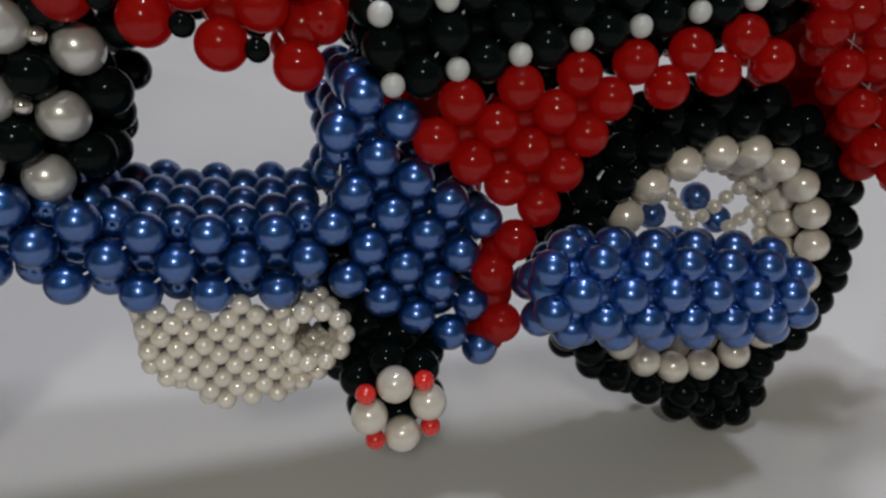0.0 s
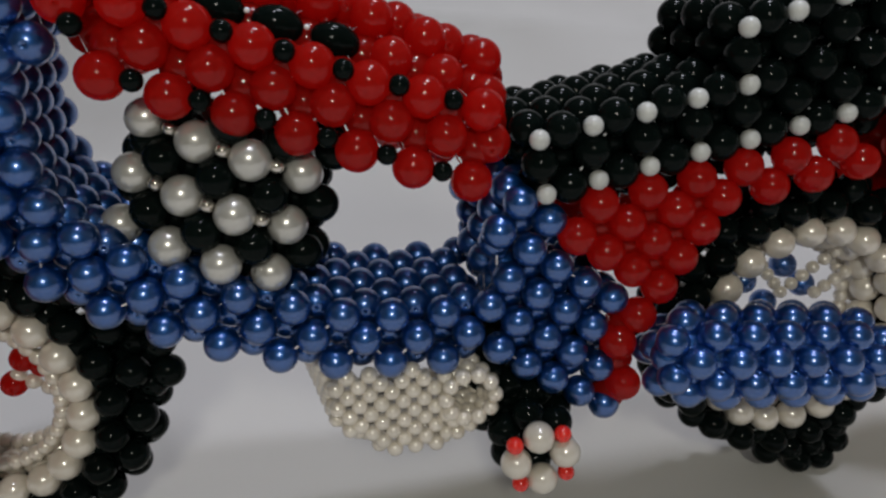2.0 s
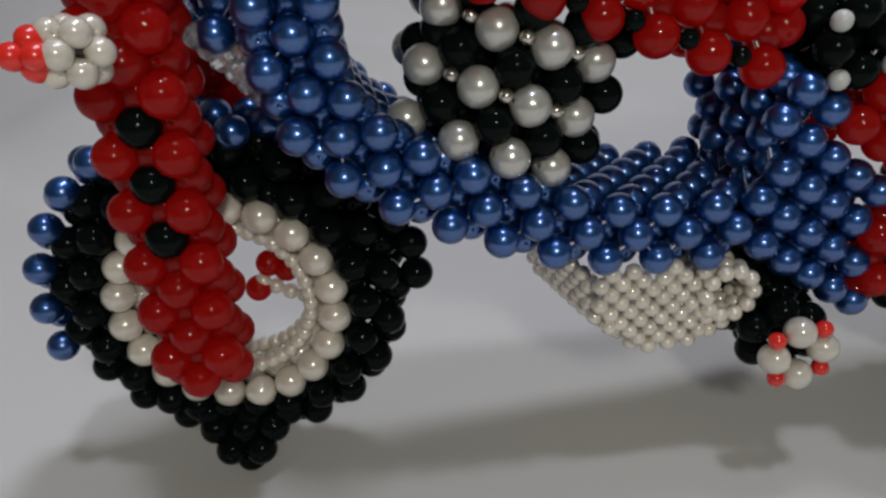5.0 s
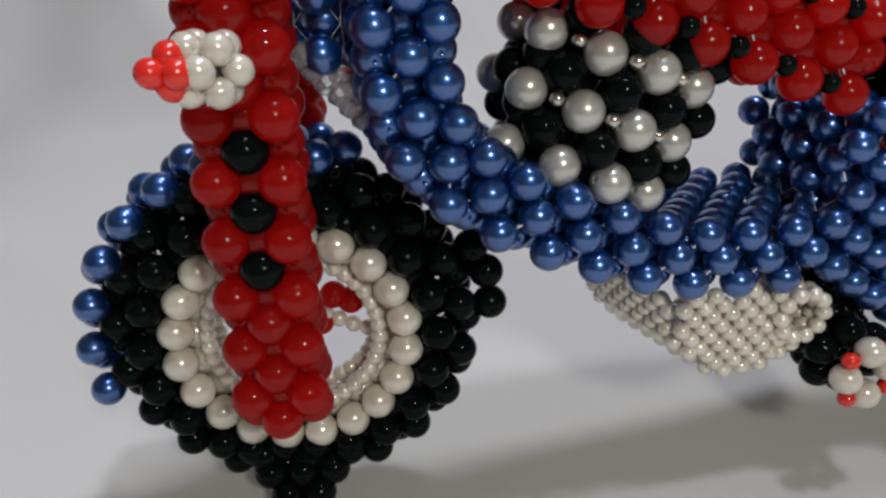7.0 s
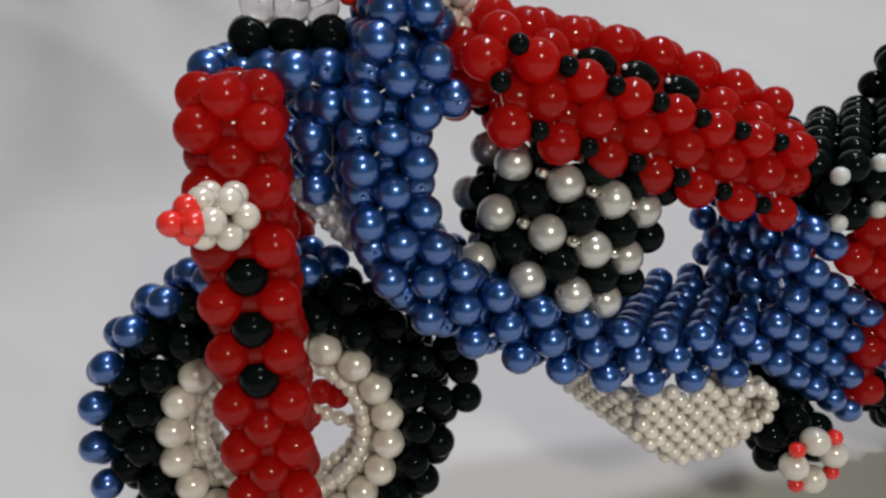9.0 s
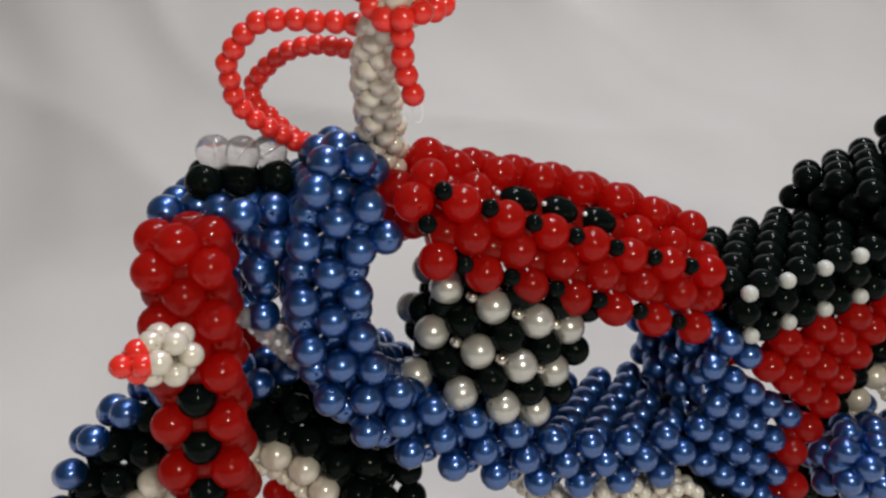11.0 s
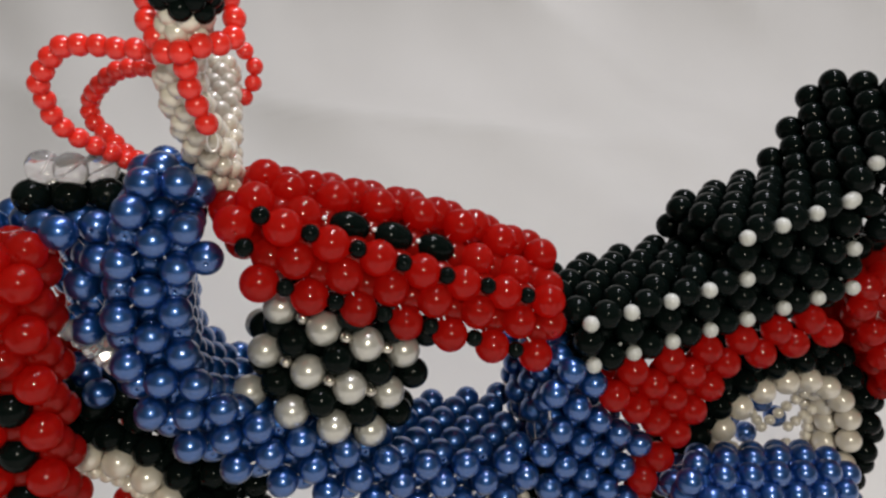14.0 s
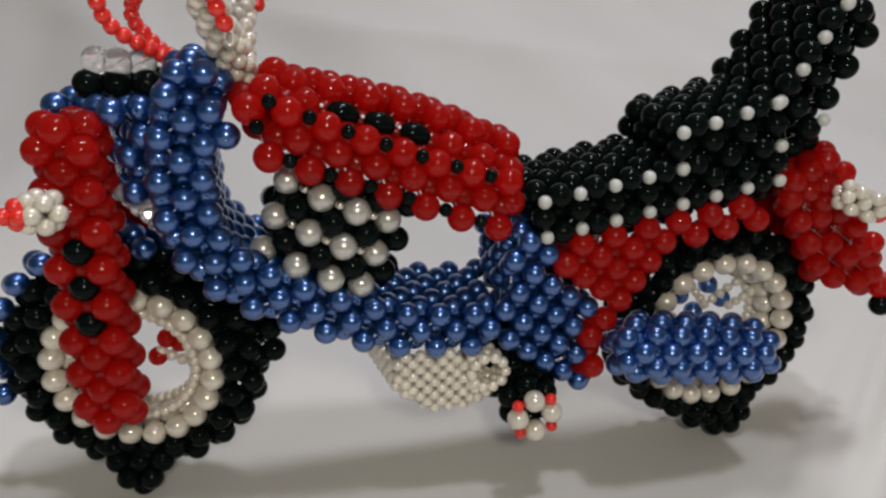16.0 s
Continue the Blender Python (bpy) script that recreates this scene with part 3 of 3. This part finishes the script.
cables.strand([(-65.8, -8.0, 181.5), (-66.0, -9.0, 178.6), (-64.5, -11.0, 175.2), (-62.3, -14.5, 172.4), (-58.7, -16.5, 173.6), (-55.3, -14.5, 174.2), (-51.7, -11.0, 175.4), (-51.2, -9.0, 179.0), (-52.2, -8.0, 182.0)], "scarlet", 3.9)
cables.strand([(-48.9, 40.0, 172.3), (-46.7, 40.0, 168.6), (-47.3, 40.0, 164.9), (-49.6, 40.0, 161.1)], "scarlet", 3.6)
# little wire hook at the free end of one strand
end = Vector((-57.2, -9.5, 160.2))
for k in range(9):
    a, b = (end + Vector((1.0 * math.sin(0.7 * q) + 0.8, 0, -3.2 + 2.0 * math.cos(0.7 * q))) for q in (k, k + 1))
    cables.lines.append((a, b))
cables.finish()

# ---- muffler ----
muffler = Piece("muffler", "blue pearl bead exhaust silencer beside the rear wheel")


def muffler_skin(u, v):
    c = Vector((60.0, -3.5, 57.5)).lerp(Vector((117.0, -1.5, 49.3)), u / 6)
    rad = 9.2 - 3.0 * max(0, abs(u - 3) - 2.2)
    a = 2 * math.pi * v / 5 + 0.3
    return c + Vector((0, -rad * math.cos(a), rad * math.sin(a)))


muffler.net(muffler_skin, 6, 4.5, "blue", inner=lambda p: Vector((p.x, -2.5, 57.5 - (p.x - 60) * 0.145)), depth=4.0)
muffler.finish()

# ---- engine sump under the deck ----
sump = Piece("oil_sump", "small cream pearl bead box under the deck with an open round end")
TL, TR, BL, BR = (-13.6, NEAR, 57.5), (10.9, NEAR, 57.5), (-13.6, NEAR, 37.4), (10.9, NEAR, 37.4)


def sump_bead(a, b):
    return None if a + b < 4 else "sump_pearl"


sump.net(bilinear(BL, BR, TR, TL, 5, 4), 5, 4, sump_bead, lines=False)
sump.net(bilinear((-19, 34, 45), (-13.6, NEAR, 46), TL, (-22, 34, 56.5), 7, 2.5), 7, 2, "sump_pearl")
sump.net(bilinear((-12, 34, 38), (-4, NEAR, 37.6), (-13.6, NEAR, 46), (-19, 34, 45), 7, 2), 7, 2, "sump_pearl")
sump.net(bilinear((-12, 34, 38), (10.9, 34, 38), BR, (-4, NEAR, 37.6), 4, 7), 4, 7, "sump_pearl")


for k in range(5):
    for j in range(10):
        a = 2 * math.pi * (j + 0.5 * (k % 2)) / 10
        sump.put((16.4 + 5.7 * math.cos(a), 1.0 + 3.2 * k, 49.8 + 5.7 * math.sin(a)), (0, 1, 0), "sump_pearl", True)
for x, z in ((13.5, 39.5), (16.5, 41.2), (12.6, 43.0)):
    sump.put((x, NEAR, z), (1, 0, 0), "sump_pearl", True)
sump.finish(330)

# ---- foot peg ----
peg = Piece("foot_peg", "black bead bracket with a white and red bead flower end")
for depth in (8.0, 22.0):
    peg.net(bilinear((22, depth, 37), (40, depth, 42), (46, depth, 58), (22, depth, 58), 2, 2), 2, 2, "black", inner=lambda p: p + Vector((0, 9, 0)), depth=3.5)
tube(peg, [(36, 30, 41), (33, 14, 38.5), (31, 1, 36.5)], 7.2, "black", 4, 6)
for j in range(4):
    a = 2 * math.pi * j / 4 + 0.12
    peg.put((30.8 + 5.8 * math.cos(a), -6.5, 36.2 + 5.8 * math.sin(a)), (-math.sin(a), 0, math.cos(a)), "ivory_big", True)
    peg.put((30.8 + 7.9 * math.cos(a + 0.785), -7.0, 36.2 + 7.6 * math.sin(a + 0.785)), (0, 1, 0), "red_dot", True)
peg.finish()


# ---- cloth and room ----
def cloth_material():
    m = bpy.data.materials.new("white_cotton_cloth")
    m.use_nodes = True
    nt = m.node_tree
    b = nt.nodes["Principled BSDF"]
    b.inputs["Roughness"].default_value = 0.9
    b.inputs["Specular IOR Level"].default_value = 0.15
    co = nt.nodes.new("ShaderNodeTexCoord")
    big = nt.nodes.new("ShaderNodeTexNoise")
    big.inputs["Scale"].default_value, big.inputs["Detail"].default_value = 6.0, 3
    nt.links.new(co.outputs["Object"], big.inputs["Vector"])
    mix = nt.nodes.new("ShaderNodeMix")
    mix.data_type = "RGBA"
    mix.inputs["A"].default_value = (0.61, 0.595, 0.56, 1)
    mix.inputs["B"].default_value = (0.70, 0.685, 0.655, 1)
    nt.links.new(big.outputs["Fac"], mix.inputs["Factor"])
    nt.links.new(mix.outputs["Result"], b.inputs["Base Color"])
    weave = nt.nodes.new("ShaderNodeTexNoise")
    weave.inputs["Scale"].default_value, weave.inputs["Detail"].default_value = 700.0, 2
    nt.links.new(co.outputs["Object"], weave.inputs["Vector"])
    bp = nt.nodes.new("ShaderNodeBump")
    bp.inputs["Strength"].default_value, bp.inputs["Distance"].default_value = 0.12, 0.0004
    nt.links.new(weave.outputs["Fac"], bp.inputs["Height"])
    nt.links.new(bp.outputs["Normal"], b.inputs["Normal"])
    return m


def cloth():
    """One sheet: it lies flat under the motorcycle, rises behind it in a soft bend, and has low folds."""
    nx, ny = 300, 280
    verts, faces = [], []
    y, z, last = -1.0, 0.0, -1.0
    for j in range(ny + 1):
        w = 2 * j / ny - 1
        s = 0.16 + 1.4 * (0.25 * w + 0.75 * w * abs(w) ** 1.5)
        q = min(1.0, max(0.0, (s - 0.42) / 0.75))
        a = math.radians(82) * q * q * (3 - 2 * q)
        y, z, last = (s, 0.0, s) if s < 0.42 else (y + (s - last) * math.cos(a), z + (s - last) * math.sin(a), s)
        for i in range(nx + 1):
            v = 2 * i / nx - 1
            x = 0.02 + 1.55 * (0.22 * v + 0.78 * v * abs(v) ** 1.5)
            flat = Vector((x - 0.02, s - 0.14))
            far = min(1.0, max(0.0, (math.hypot(flat.x * 0.8, flat.y) - 0.12) / 0.3))
            far = far * far * (3 - 2 * far)
            fold = far * (0.045 * noise.noise(Vector((x * 3.0, s * 2.0, 0.3))) + 0.016 * noise.noise(Vector((x * 9 + s * 4, s * 5, 2.0))))
            ridge = 1 - abs(noise.noise(Vector((x * 1.8 + s * 2.6, s * 1.5 - x * 0.9, 7.0))))
            fold += far * 0.016 * ridge ** 5
            # loose pleats beside the rear wheel, running away from the viewer
            side = min(1.0, max(0.0, (x - 0.075 - 0.25 * max(0.0, s - 0.13)) / 0.05))
            pleat = noise.noise(Vector(((x - 0.75 * s) * 42, s * 3.5, 4.0))) + 0.5 * noise.noise(Vector(((x - 0.75 * s) * 90, s * 5, 9.0)))
            fold += 0.010 * side * max(0.0, 1 - abs(s - 0.16) / 0.3) * max(0.0, 0.4 + pleat)
            # faint creases under the toy
            fold += 0.0006 * noise.noise(Vector((x * 20, s * 14, 5.0)))
            verts.append((x, y - fold * math.sin(a), z + fold * math.cos(a) - 0.0006))
    for j in range(ny):
        for i in range(nx):
            k = j * (nx + 1) + i
            faces.append((k, k + 1, k + nx + 2, k + nx + 1))
    me = bpy.data.meshes.new("ground")
    me.from_pydata(verts, [], faces)
    me.polygons.foreach_set("use_smooth", [True] * len(faces))
    me.materials.append(cloth_material())
    ob = new("ground", me)
    tagged(ob, "off-white cotton cloth spread under the toy and hung behind it", "cloth", kind="structure")


cloth()
# unseen room shell, added; its dull tones set the bounce and the beads' reflections
SHELL_GREY = material("grey_room_shell", (0.24, 0.23, 0.20), rough=0.85, scale=20, vary=0.05)
SHELL_DARK = material("dark_room_shell", (0.20, 0.185, 0.135), rough=0.7, scale=20, vary=0.1)


def slab(name, lo, hi, mat, label):
    bm = bmesh.new()
    bmesh.ops.create_cube(bm, size=1.0)
    for v in bm.verts:
        v.co = Vector([(a + b) / 2 + c * (b - a) for a, b, c in zip(lo, hi, v.co)])
    me = bpy.data.meshes.new(name)
    bm.to_mesh(me)
    bm.free()
    me.materials.append(mat)
    tagged(new(name, me), label, kind="structure")


slab("wall_north", (-1.6, 1.6, -0.1), (1.6, 1.7, 2.3), SHELL_DARK, "plain dark side of an unseen shell added to set bounce and reflections")
slab("wall_south", (-1.6, -1.4, -0.1), (1.6, -1.3, 2.3), SHELL_DARK, "plain dark side of an unseen shell added to set bounce and reflections")
slab("wall_west", (-1.7, -1.4, -0.1), (-1.6, 1.7, 2.3), SHELL_DARK, "plain dark side of an unseen shell added to set bounce and reflections")
slab("wall_east", (1.6, -1.4, -0.1), (1.7, 1.7, 2.3), SHELL_DARK, "plain dark side of an unseen shell added to set bounce and reflections")
slab("ceiling", (-1.7, -1.4, 2.3), (1.7, 1.7, 2.4), SHELL_GREY, "plain grey top of an unseen shell added to set bounce and reflections")
slab("floor", (-1.7, -1.4, -0.15), (1.7, 1.7, -0.05), SHELL_DARK, "plain dark side of an unseen shell added to set bounce and reflections")
